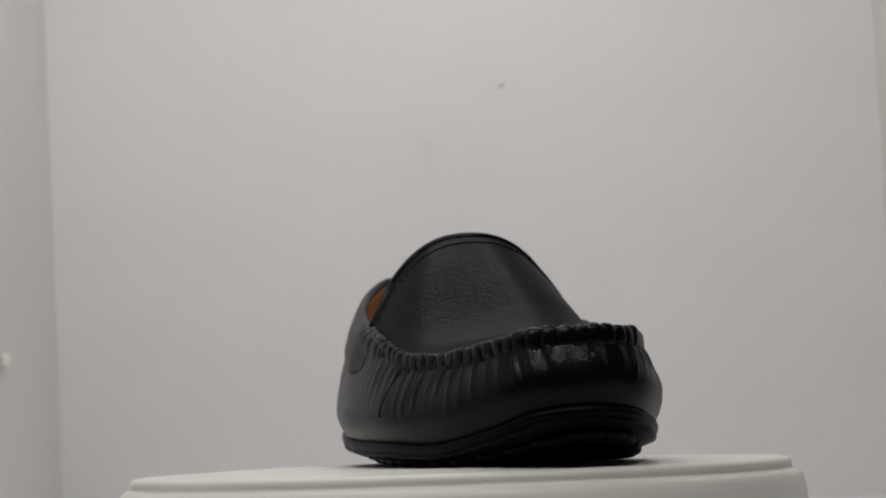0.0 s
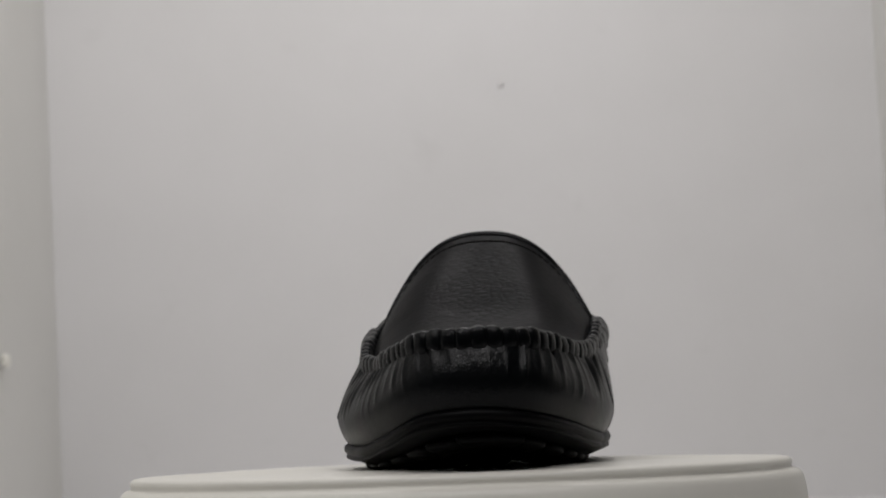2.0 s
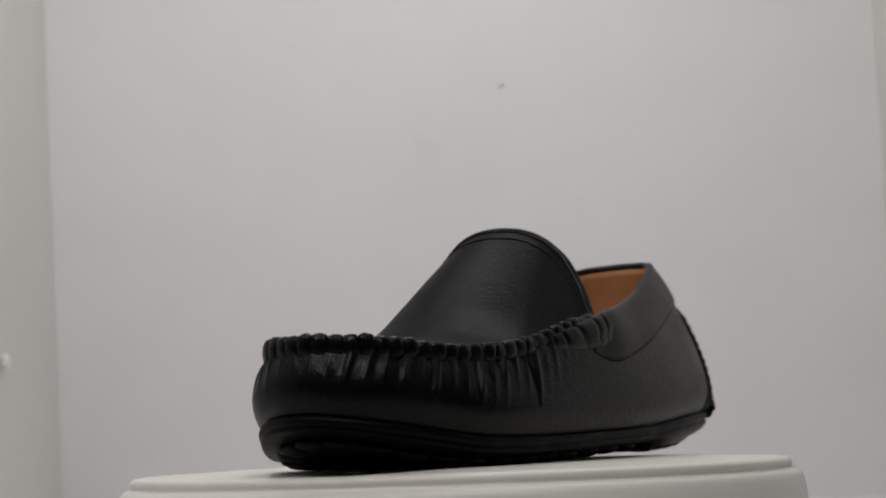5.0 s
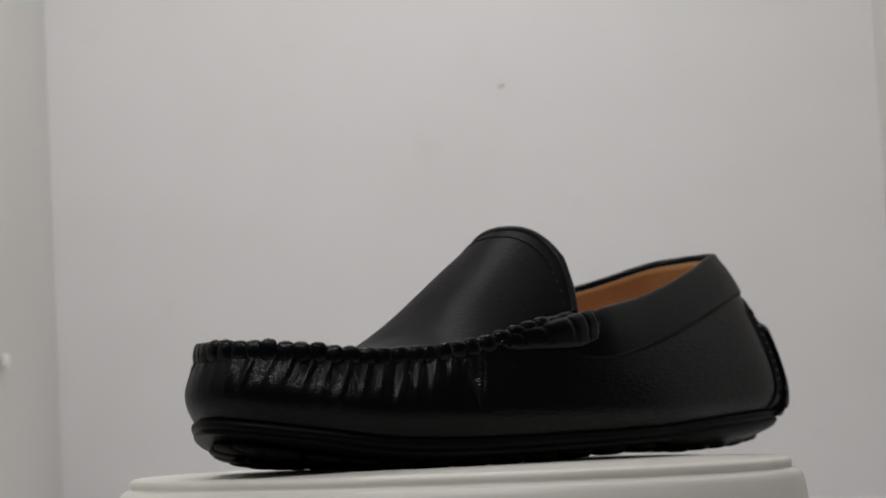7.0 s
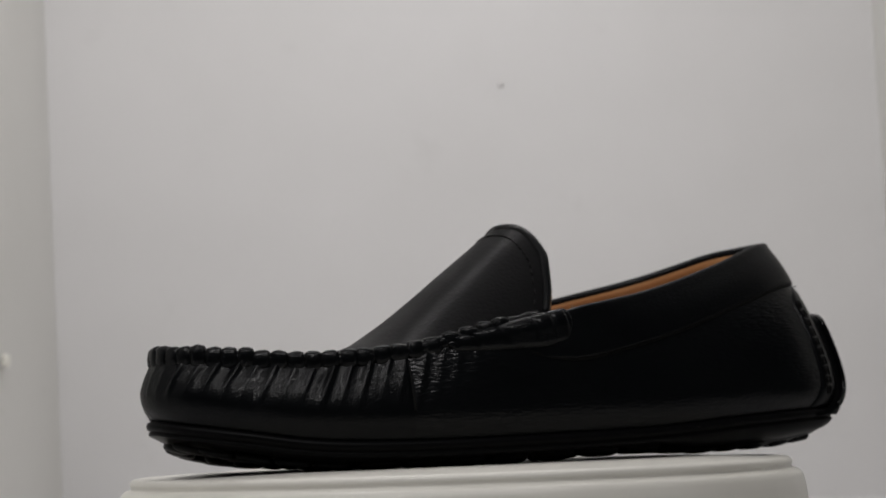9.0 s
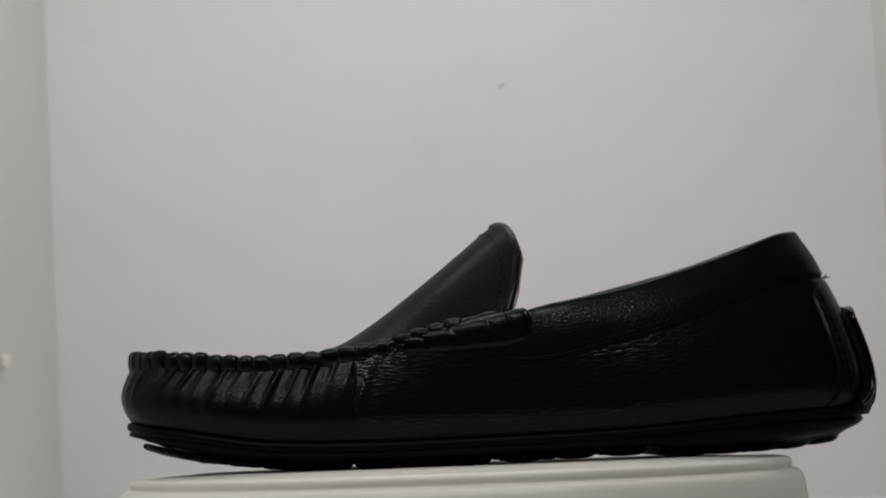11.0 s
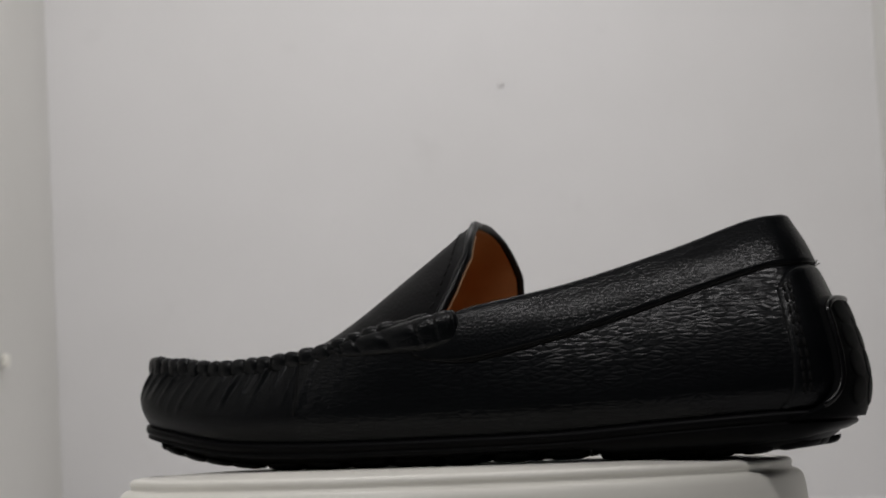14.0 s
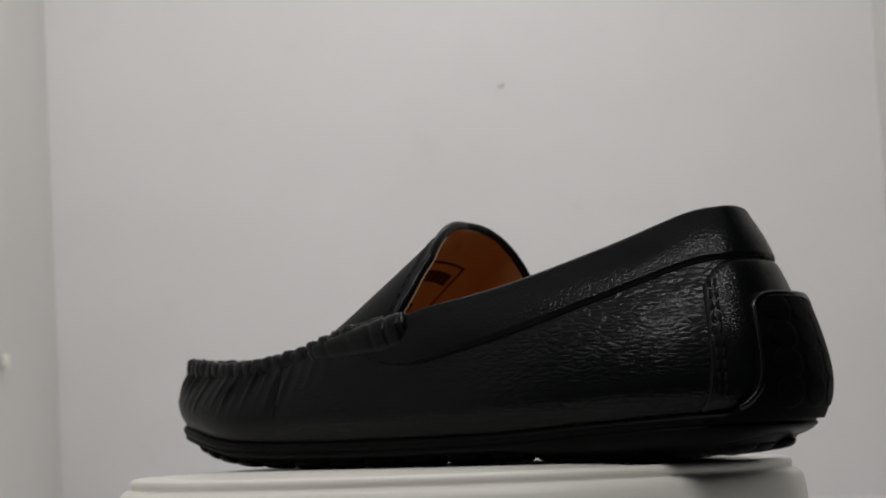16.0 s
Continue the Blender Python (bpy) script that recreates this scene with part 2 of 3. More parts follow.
# ---------------------------------------------------------------- the turntable
def turntable():
    thing = new("turntable")
    tagged(thing, "off-white round plastic display turntable with stepped rim", "turntable")
    thing.matrix_basis = pose(0, 0, FLOOR)
    base = lathe([(0.0, 0.0), (0.096, 0.0), (0.099, 0.002), (0.099, 0.006), (0.0, 0.006)], 96)
    part("base", base, PLASTIC, thing)
    up = -FLOOR
    prof = [(0.0, up - 0.033), (0.125, up - 0.033), (0.1288, up - 0.031), (0.1300, up - 0.027), (0.1298, up - 0.018), (0.1290, up - 0.0112), (0.1284, up - 0.0082),
            (0.1277, up - 0.0066), (0.1264, up - 0.0056), (0.1250, up - 0.0052), (0.1243, up - 0.0049), (0.1240, up - 0.0043), (0.1244, up - 0.0036),
            (0.1246, up - 0.0027), (0.1241, up - 0.0018), (0.1230, up - 0.0012), (0.1212, up - 0.0009), (0.1195, up - 0.0010), (0.1180, up - 0.0012),
            (0.1160, up - 0.0011), (0.1120, up - 0.0008), (0.1040, up - 0.0004), (0.0950, up), (0.06, up), (0.0, up)]
    return thing, part("platter", lathe(prof, 200), PLASTIC, thing, "off-white round platter with two rounded lips")


table, platter = turntable()


# ---------------------------------------------------------------- the loafer: its form
MM = 0.001
# widest outline, from the back of the heel along one side to the toe and back along the other
PLAN = np.array([(-151, 20.5), (-145, 43.5), (-129, 52.5), (-95, 57), (-55, 60), (-10, 60), (40, 58), (75, 53.5), (101.5, 44), (120, 31), (126.5, 13), (120, -6), (105, -18.5), (80, -30.5), (45, -40.5), (0, -43), (-45, -39.5), (-90, -31.5), (-129, -18.5), (-146, -2)], float)
# the upper edge at those places
TOP = np.array([(-130.5, 18.5), (-128, 27.5), (-117.5, 33.5), (-92, 41), (-55, 49), (-10, 55.5), (40, 52.5), (73, 47.3), (97.5, 39), (116, 28.5), (122.5, 12.5), (116, -4), (101, -13), (77, -21.5), (44, -31), (0, -33), (-47, -28.5), (-92, -17.5), (-118.5, -4.5), (-127.5, 6.5)], float)
RISE = np.array([82, 81.5, 79.5, 70.5, 60, 51.5, 40, 37, 38.5, 40, 40, 39.5, 37.5, 35, 36.5, 48.5, 60.5, 71, 79.5, 81.5], float)
# where the upper meets the sole
FOOT = np.array([15.2, 15.2, 14.9, 13, 10.5, 9.5, 9.2, 10.5, 14.5, 17.5, 19, 17.5, 12.5, 8, 8.5, 9, 10.5, 13, 14.9, 15.2], float)
BAND = np.array([0.765, 0.765, 0.76, 0.73, 0.67, 0.60, 0.6, 0.6, 0.6, 0.6, 0.6, 0.6, 0.6, 0.6, 0.6, 0.60, 0.67, 0.73, 0.76, 0.765], float)


def spline(table_, s):
    """Smooth closed curve through the rows of a table."""
    t = np.asarray(table_, float)
    n = len(t)
    s = np.asarray(s, float)
    i = np.floor(s).astype(int)
    f = s - i
    if t.ndim > 1:
        f = f[..., None]
    a, b, c, d = t[(i - 1) % n], t[i % n], t[(i + 1) % n], t[(i + 2) % n]
    return 0.5 * (2 * b + (c - a) * f + (2 * a - 5 * b + 4 * c - d) * f ** 2 + (3 * b - a - 3 * c + d) * f ** 3)


FINE = np.linspace(0, 20, 2001)
_edge = np.concatenate([spline(PLAN, FINE), spline(RISE, FINE)[:, None]], 1)
RUN = np.concatenate([[0], np.cumsum(np.linalg.norm(np.diff(_edge, axis=0), axis=1))])


def run_of(s):
    return np.interp(s, FINE, RUN)


def place_of(length):
    return np.interp(length, RUN, FINE)


def bump01(x, a, b, soft):
    return 1 / (1 + np.exp(-(x - a) / soft)) * 1 / (1 + np.exp((x - b) / soft))


PITCH = 6.9


def gathers(s, k):
    """Slanted folds of the gathered front under the seam, and the crease of the side seams."""
    L = run_of(np.mod(s, 20))
    lean = L + 11.0 * np.tanh((10 - s) / 1.5) * (k - 1)
    wave = lambda q, ph: 2.2 * np.exp(1.5 * (np.cos(2 * math.pi * q + ph) - 1)) - 0.9
    fold = wave(lean / PITCH, 0.0) + 0.45 * wave(lean / 11.3, 1.0) + 0.3 * np.cos(2 * math.pi * lean / 4.3 + 2.0)
    strong = bump01(s, 5.9, 9.3, 0.2) * 1.15 + bump01(s, 9.3, 10.9, 0.2) * 0.3 + bump01(s, 10.9, 14.3, 0.25) * 1.15
    depth = np.clip((k - 0.36 - 0.10 * np.sin(L / 5.1)) / 0.55, 0, 1) ** 1.3
    fold = fold * (0.72 + 0.28 * np.sin(L / 7.7 + 9 * k))
    seam = np.exp(-((L - run_of(6.08)) / 0.9) ** 2) + np.exp(-((L - run_of(13.95)) / 0.9) ** 2)
    crumple = np.cos(2 * math.pi * L / 3.7 + 11 * k) * np.cos(25 * k + L / 6.0) + 0.6 * np.cos(2 * math.pi * L / 6.1 - 17 * k + 1.0)
    crumple = crumple * depth * (0.05 * bump01(s, 6.2, 13.6, 0.3) + 0.03 * bump01(s, 9.2, 10.9, 0.3))
    return 0.62 * fold * strong * depth + crumple - 0.5 * seam * np.clip((k - 0.38) / 0.2, 0, 1)


def upper(s, k, off=0.0, folds=True):
    """Point of the upper: s round the shoe, k from the sole (0) to the top edge (1), off millimetres outwards. In metres."""
    s, k = np.broadcast_arrays(np.asarray(s, float), np.asarray(k, float))
    p = spline(PLAN, s)
    d = spline(PLAN, s + 0.02) - spline(PLAN, s - 0.02)
    d = d / (np.linalg.norm(d, axis=-1, keepdims=True) + 1e-9)
    inward = np.stack([d[..., 1], -d[..., 0]], -1)
    top = spline(TOP, s) - p
    zb, zt = spline(FOOT, s), spline(RISE, s)
    z = zb + (zt - zb) * k
    zg = zb + 10.5
    up = np.clip((z - zg) / (zt - zg), 0, 2) ** 1.5
    low = np.clip((zg - z) / (zg - zb), 0, 1.5) ** 2
    lean = (4.2 - 2.4 * np.exp(-(((s + 10) % 20 - 10) / 1.6) ** 2)) * low - off
    if folds:
        lean = lean - gathers(s, k)
    q = p + top * up[..., None] + inward * lean[..., None]
    return np.stack([q[..., 0], q[..., 1], z], -1) * MM


def normal_at(s, k, off=0.0):
    a = upper(s, k, off, False)
    du = upper(s + 0.02, k, off, False) - a
    dv = upper(s, k + 0.01, off, False) - a
    n = np.cross(dv, du)
    n /= np.linalg.norm(n, axis=-1, keepdims=True) + 1e-12
    return a, du, n


def foot_line(x, y=0.0):
    """Height of the tread under the shoe: a rocker, up at heel and toe, more so under the big toe's side."""
    x = x + np.interp(y, [-30, 10, 45], [-8, 0, 7]) * np.clip(np.asarray(x) / 60, 0, 1)
    return np.interp(x, [-157, -150, -138, -117, -103, -71, -60, -30, -5, 44, 66, 80, 95, 108, 119, 127], [7.2, 5.8, 3.6, 1.4, 0.8, 0.2, 1.5, 1.1, 0.4, 0.2, 0.6, 1.7, 3.8, 6.7, 9.8, 11.6])


def even(a, b, n):
    """n places from a to b at even steps along the edge."""
    la, lb = run_of(a), run_of(b)
    return place_of(np.linspace(la, lb, n))


# ---------------------------------------------------------------- the loafer: its parts
shoe = new("loafer")
tagged(shoe, "black grained leather driving loafer with crimped toe seam on turntable", "shoe")

# upper: vamp and quarters in one skin
K = np.linspace(0, 1, 44)
for name, s0, s1, n, mat, label in (("vamp", 6.08, 13.95, 520, VAMP, "gathered black leather vamp"), ("quarter", 0.0, 6.08, 230, LEATHER, "grained black leather quarter"),
                                    ("quarter", 13.95, 20.0, 230, LEATHER, "grained black leather quarter")):
    ss, kk = np.meshgrid(even(s0, s1, n), K, indexing="ij")
    part(name, fix_normals(sheet(upper(ss, kk), upper(ss, kk, -1.5), ends=False)), mat, shoe, label)

# lining, a skin inside the quarters
sl, kl = np.meshgrid(np.linspace(0, 20, 160, endpoint=False), np.linspace(0.02, 0.985, 24), indexing="ij")
part("lining", fix_normals(sheet(upper(sl, kl, -1.8, False), upper(sl, kl, -3.0, False), True)), TAN, shoe, "tan leather lining")

for s in (3.6, 16.4):
    part("lining_seam", fix_normals(tube(upper(np.full(16, s), np.linspace(0.3, 0.95, 16), -3.1, False), 0.0005, 6)), RAW, shoe)

# footbed
ring = upper(np.linspace(0, 20, 120, endpoint=False), 0.10, -3.2, False)
spine = np.stack([np.clip(ring[:, 0], -0.118, 0.085), np.full(len(ring), 0.0), np.zeros(len(ring))], -1)
spine[:, 1] = np.interp(spine[:, 0], [-0.118, 0.085], [0.018, 0.011])
bed = []
for f in (0.0, 0.03, 0.3, 0.65, 1.0):
    q = ring * (1 - f) + spine * f
    q[:, 2] = 0.0185 + np.interp(ring[:, 0], [-0.15, 0.0, 0.12], [0.004, -0.002, 0.006]) - (0.001 if f == 0 else 0)
    bed.append(q)
low = bed[0].copy()
low[:, 2] -= 0.004
part("footbed", fix_normals(grid(np.array([low] + bed), False, True)), TAN, shoe, "tan leather footbed")


# apron and tongue: one arched piece inside the crimped seam
SEAM_L = upper(np.linspace(4.6, 10.0, 700), 1.0, -2.2, False) / MM
SEAM_R = upper(np.linspace(15.6, 10.0, 700), 1.0, -2.2, False) / MM


def seam_sides(x):
    """The seam's points left and right at a length x (millimetres)."""
    return [[np.interp(x, q[:, 0], q[:, i]) for i in (1, 2)] for q in (SEAM_L, SEAM_R)]


RIDGE_X = [-16, -12, -1, 14, 29, 44, 52, 62, 80, 100, 117, 122]
RIDGE_Z = [90.8, 88.3, 79.4, 67.7, 56.2, 46.3, 43.4, 42.0, 41.4, 41.4, 41.0, 41.0]


def apron(x, v, down=0.0):
    """x along the shoe (millimetres), v from -1 (left seam) to 1 (right seam)."""
    left, right = seam_sides(x)
    y = left[0] + (right[0] - left[0]) * (v + 1) / 2
    z0 = left[1] + (right[1] - left[1]) * (v + 1) / 2
    zc = np.interp(x, RIDGE_X, RIDGE_Z)
    mid = (left[1] + right[1]) / 2
    arch = 1 - np.abs(v) ** (2.6 if v < 0 else float(np.interp(x, [0, 18], [2.6, 2.15])))
    z = z0 + (zc - mid) * arch - down
    back = np.clip((14 - x) / 28, 0, 1) ** 1.5
    skew = np.interp(v, [-1, -0.87, -0.68, -0.35, 0.0, 0.35, 0.75, 1], [4.0, -0.3, -3.8, -2.2, 0.5, -1.8, -6.2, -3.5])
    return np.array([x + back * skew, y, z]) * MM


def smooth_ridge():
    """Rounds the knees of the ridge line."""
    xs = np.linspace(-16, 122, 139)
    z = np.interp(xs, RIDGE_X, RIDGE_Z)
    for _ in range(14):
        z[1:-1] = 0.25 * z[:-2] + 0.5 * z[1:-1] + 0.25 * z[2:]
    return list(xs), list(z)


RIDGE_X, RIDGE_Z = smooth_ridge()
VS = np.sin(np.linspace(-math.pi / 2, math.pi / 2, 61))
XS = np.concatenate([np.linspace(-14.5, 60, 60), np.linspace(60, 121.5, 40)[1:]])
top_side = np.array([[apron(x, v) for v in VS] for x in XS])
low_side = np.array([[apron(x, v, 1.8) for v in VS] for x in XS])
part("tongue", fix_normals(sheet(top_side, low_side)), APRON, shoe, "black leather apron rising into a rounded tongue")
XL = np.linspace(-15.2, 55, 60)
inner = np.array([[apron(x, v, 2.2) for v in VS[1:-1]] for x in XL])
inner2 = np.array([[apron(x, v, 3.0) for v in VS[1:-1]] for x in XL])
tongue_lining = part("tongue_lining", fix_normals(sheet(inner, inner2)), TAN, shoe, "tan leather tongue lining with a dark stamp")
rim = np.array([apron(-14.8, v, 0.9) for v in np.linspace(-0.985, 0.985, 90)])
part("tongue_binding", fix_normals(tube(rim, 0.0017, 10)), SMOOTH, shoe, "black rolled leather edge")
rim = np.array([apron(-15.5, v, 2.7) for v in np.linspace(-0.995, -0.45, 60)]) + np.array([-0.0010, 0, 0])
rim += np.array([[0.00015 * math.sin(i * 2.1), 0.0001 * math.sin(i * 1.3), 0.00012 * math.sin(i * 2.9)] for i in range(60)])
part("raw_edge", fix_normals(tube(rim, 0.0003, 6)), RAW, shoe, "pale raw leather edge")

# stitches along the tongue's edge
stitch_mesh = mesh("stitch", *fix_normals(joined(pebble(0.0030, 0.0009, 0.00045, 8, 3), )), THREAD)
tongue_ob = bpy.data.objects["tongue"]
for v in np.linspace(-0.93, 0.93, 34):
    a, b, c = apron(-9.5, v), apron(-9.5, v + 0.02), apron(-7.5, v)
    along, out = b - a, np.cross(c - a, b - a)
    if out[2] < 0:
        out = -out
    part("stitch", stitch_mesh, THREAD, tongue_ob, m=frame_at(a, along, out))


# crimped seam: a raised ridge with a row of gathered pleats
def seam_line(s, lift=0.0, off=0.0):
    q = upper(s, 1.0, off, False)
    q[..., 2] += lift * MM
    return q


s_ridge = even(5.05, 15.1, 520)
L = run_of(s_ridge)
scallop = 0.5 + 0.5 * np.cos(2 * math.pi * L / PITCH)
ridge = tube(seam_line(s_ridge, 1.4, -1.6), (2.3 + 0.35 * scallop) * MM, 10, 0.9, up=(0, 0, 1))
seam = part("crimped_seam", fix_normals(ridge), SMOOTH, shoe, "raised gathered seam of black leather")


def pleat_mesh(seed):
    rng = random.Random(seed)
    rows = []
    for i in range(9):
        f = i / 8 * math.pi
        r = max(math.sin(f), 0.03) ** 0.33
        x = -math.cos(f) * 0.5
        ring_ = []
        for j in range(12):
            g = 2 * math.pi * j / 12
            cy, cz = math.copysign(abs(math.cos(g)) ** 0.75, math.cos(g)), math.copysign(abs(math.sin(g)) ** 0.75, math.sin(g))
            w = 1 + rng.uniform(-0.05, 0.05)
            ring_.append((x * 7.5 * MM, cy * 2.7 * MM * r * w, (cz * 4.0 * r * w + (0.6 if cz > 0.3 else 0)) * MM))
        rows.append(ring_)
    return mesh("pleat", *fix_normals(grid(np.array(rows), False, True, cap=True)), SMOOTH)


pleats = [pleat_mesh(i) for i in range(5)]
rng = random.Random(5)
length = run_of(5.35)
i = 0
while length < run_of(14.75):
    s = float(place_of(length))
    a = seam_line(np.array(s), 1.0, -1.2)
    b = seam_line(np.array(s + 0.03), 1.0, -1.2)
    near = bump01(s, 7.6, 12.4, 0.6)
    pitch = 6.7 - 1.2 * near
    size = (0.78 + 0.12 * near) * rng.uniform(0.92, 1.08)
    m = frame_at(a, b - a, Vector((0, 0, 1))) @ pose(0, 0, rng.uniform(0.0, 0.5) * MM, rng.uniform(-7, 7), rng.uniform(-6, 6), rng.uniform(-9, 9))
    part("pleat", pleats[i % 5], SMOOTH, seam, m=m @ Matrix.Diagonal((pitch / 7.5 * rng.uniform(0.97, 1.05), size * 1.05, size, 1)))
    length += pitch * rng.uniform(0.95, 1.04)
    i += 1


# gathered tabs where the seam meets the opening
def gathered_tab(s0, s1, side):
    n = 170
    f = np.linspace(0, 1, n)
    s = s0 + (s1 - s0) * f
    path = upper(s, 1.0, -0.6, False)
    high = (2.0 + 4.6 * np.clip(f / 0.75, 0, 1) ** 0.8) * np.sqrt(np.clip(1 - np.clip((f - 0.92) / 0.08, 0, 1) ** 2.2, 0.004, 1))
    high *= np.sqrt(np.clip(f / 0.06, 0.05, 1))
    path[:, 2] += (2.6 - (2.0 + 4.6 * np.clip(f / 0.75, 0, 1) ** 0.8)) * MM
    path[:, 1] += side * 0.9 * MM
    ang = np.linspace(0, 2 * math.pi, 26, endpoint=False)
    tang = np.gradient(path, axis=0)
    tang /= np.linalg.norm(tang, axis=1)[:, None]
    out = np.stack([tang[:, 1], -tang[:, 0], np.zeros(n)], -1)
    out *= (np.sign(out[:, 1]) * side)[:, None]
    rows = []
    for i in range(n):
        lean = f[i] + 0.05 * np.sin(ang)
        crease = np.exp(-((np.mod(lean * 5.6 + 0.3 * math.sin(7 * f[i]), 1) - 0.5) / 0.11) ** 2) * (0.35 + 0.65 * np.clip(np.sin(ang) + 0.4, 0, 1))
        roll = np.exp(-((np.sin(ang) + 0.28) / 0.16) ** 2) * (np.cos(ang) > 0) * np.clip((f[i] - 0.3) / 0.3, 0, 1)
        thick = (1.5 + 2.0 * np.clip(f[i] / 0.6, 0, 1)) * (high[i] / 6.0) ** 0.4 - 0.75 * crease - 0.6 * roll
        cz = np.sign(np.sin(ang)) * np.abs(np.sin(ang)) ** 0.85
        rows.append(path[i] + (np.outer(np.cos(ang) * thick, out[i]) + np.outer(cz * (high[i] - 0.25 * crease), (0, 0, 1))) * MM)
    body = grid(np.array(rows), False, True, cap=True)
    part("gathered_tab", fix_normals(body), SMOOTH, shoe, "rolled leather tab with small gathers")


gathered_tab(5.75, 4.80, 1)
gathered_tab(14.45, 15.3, -1)

# collar band round the opening, rolled over the edge
sb = np.concatenate([even(14.9, 20, 120), even(0, 5.15, 120)[1:]])
rows = []
for s in sb:
    k0 = float(spline(BAND, s))
    fade = min(1.0, abs(s - 5.15) * 1.8, abs(s - 14.9) * 1.8)
    k0 += (0.74 - k0) * (1 - fade) ** 2
    fade = 0.05 + 0.95 * fade * fade * (3 - 2 * fade)
    prof = [upper(s, k0, 0.15, False), upper(s, k0 + 0.004, 1.1 * fade, False), upper(s, k0 + 0.02, 1.5 * fade, False)]
    for f in np.linspace(0.12, 0.93, 12):
        prof.append(upper(s, k0 + (1 - k0) * f, (1.25 + 0.55 * math.sin(math.pi * f)) * fade, False))
    edge, _, n = normal_at(np.array(s), np.array(1.0))
    n = np.array([n[0], n[1], 0.0])
    n /= np.linalg.norm(n) + 1e-9
    for f in np.linspace(0.15, 1.0, 8):
        g = f * math.pi
        prof.append(edge + (n * (math.cos(g) * 2.0 - 0.9) + np.array([0, 0, 1]) * math.sin(g) * 2.0) * MM * fade)
    prof.append(upper(s, 0.975, -2.8, False))
    prof.append(upper(s, 0.965, -2.6, False))
    prof.append(upper(s, 0.965, -1.0, False))
    rows.append(prof)
band = part("collar_band", fix_normals(grid(np.array(rows), False, True, cap=True)), COLLAR_SKIN, shoe, "smooth black leather collar band")
cord = np.array([r[0] for r in rows]) - np.array([0, 0, 0.0003])
part("seam_cord", fix_normals(tube(cord, 0.0007 * np.clip(np.minimum(np.arange(len(cord)), np.arange(len(cord))[::-1]) / 16, 0.05, 1), 6)), THREAD, band)

rng2 = random.Random(9)
for i in range(4):
    a, du, n = normal_at(np.array(0.25 + 0.12 * i), np.array(0.75), 1.2)
    tip = a + (n * rng2.uniform(1.2, 2.4) + np.array([0, 0, 1]) * rng2.uniform(-0.8, 1.4)) * MM
    part("thread_end", fix_normals(tube(np.array([a, (a + tip) / 2 + du * 0.2, tip]), 0.00022, 5)), THREAD, band)

# side seams on the vamp
for s in (6.08, 13.95):
    k = np.linspace(0.36, 0.93, 24)
    part("side_seam", fix_normals(tube(upper(np.full(24, s), k, 0.0), 0.0004, 6)), THREAD, shoe)


# heel counter and the rubber guard on it
def patch(half, k0, k1, off, corner, flare=0.0, n=56, m=40):
    a, b = np.meshgrid(np.linspace(-1, 1, n), np.linspace(0, 1, m), indexing="ij")
    k = k0 + (k1 - k0) * b * (1 - corner * np.abs(a) ** 6)
    w = half + flare * np.exp(-b * 9.0)
    rim_ = np.clip(np.minimum((1 - np.abs(a)) * 14, (1 - b) * 14), 0, 1)
    lift = off * (0.25 + 0.75 * np.sqrt(np.clip(1 - (1 - rim_) ** 2, 0, 1)))
    return upper(np.mod(a * w, 20), k, lift, False), upper(np.mod(a * w, 20), k, -0.3, False)


outer, under = patch(1.78, 0.02, 0.755, 1.1, 0.16, 0.25)
counter = part("heel_counter", fix_normals(sheet(outer, under)), SMOOTH, shoe, "stitched black leather heel counter")
for side in (-1, 1):
    for off in (0.93, 0.865):
        for k in np.linspace(0.12, 0.64, 10):
            s = np.mod(side * off * 1.78, 20)
            a, du, n = normal_at(np.array(s), np.array(k), 1.1)
            dv = upper(np.array(s), np.array(k + 0.02), 1.1, False) - a
            part("stitch", stitch_mesh, THREAD, counter, m=frame_at(a, dv, n) @ Matrix.Diagonal((1.25, 1.4, 1.3, 1)))

outer, under = patch(0.98, -0.03, 0.585, 4.7, 0.10, 1.0)
guard = part("heel_guard", fix_normals(sheet(outer, under)), GUARD, shoe, "black rubber heel guard with pebbled back")
b = np.linspace(0.10, 0.96, 30)
w = 0.98 + 1.0 * np.exp(-b * 9.0)
kk_ = -0.03 + 0.615 * b
left_rim = upper(np.mod(0.97 * w, 20), kk_ * (1 - 0.08), 4.3, False)
ar = np.linspace(0.97, -0.97, 30)
top_rim = upper(np.mod(ar * 0.98, 20), -0.03 + 0.615 * 0.975 * (1 - 0.10 * np.abs(ar) ** 6), 4.4, False)
right_rim = upper(np.mod(-0.97 * w, 20), kk_ * (1 - 0.08), 4.3, False)[::-1]
part("rim", fix_normals(tube(np.concatenate([left_rim, top_rim[1:-1], right_rim]), 0.0011, 8)), GLOSS, guard, "glossy rubber edge")
nub = mesh("stud", *fix_normals(pebble(0.0140, 0.0106, 0.0006, 16, 5, 2.0)), GUARD)
for k in (0.10, 0.235, 0.37, 0.50):
    for s in (-0.56, 0.0, 0.56):
        a, du, n = normal_at(np.array(np.mod(s, 20)), np.array(k), 4.45)
        part("stud", nub, GUARD, guard, m=frame_at(a, du, n))


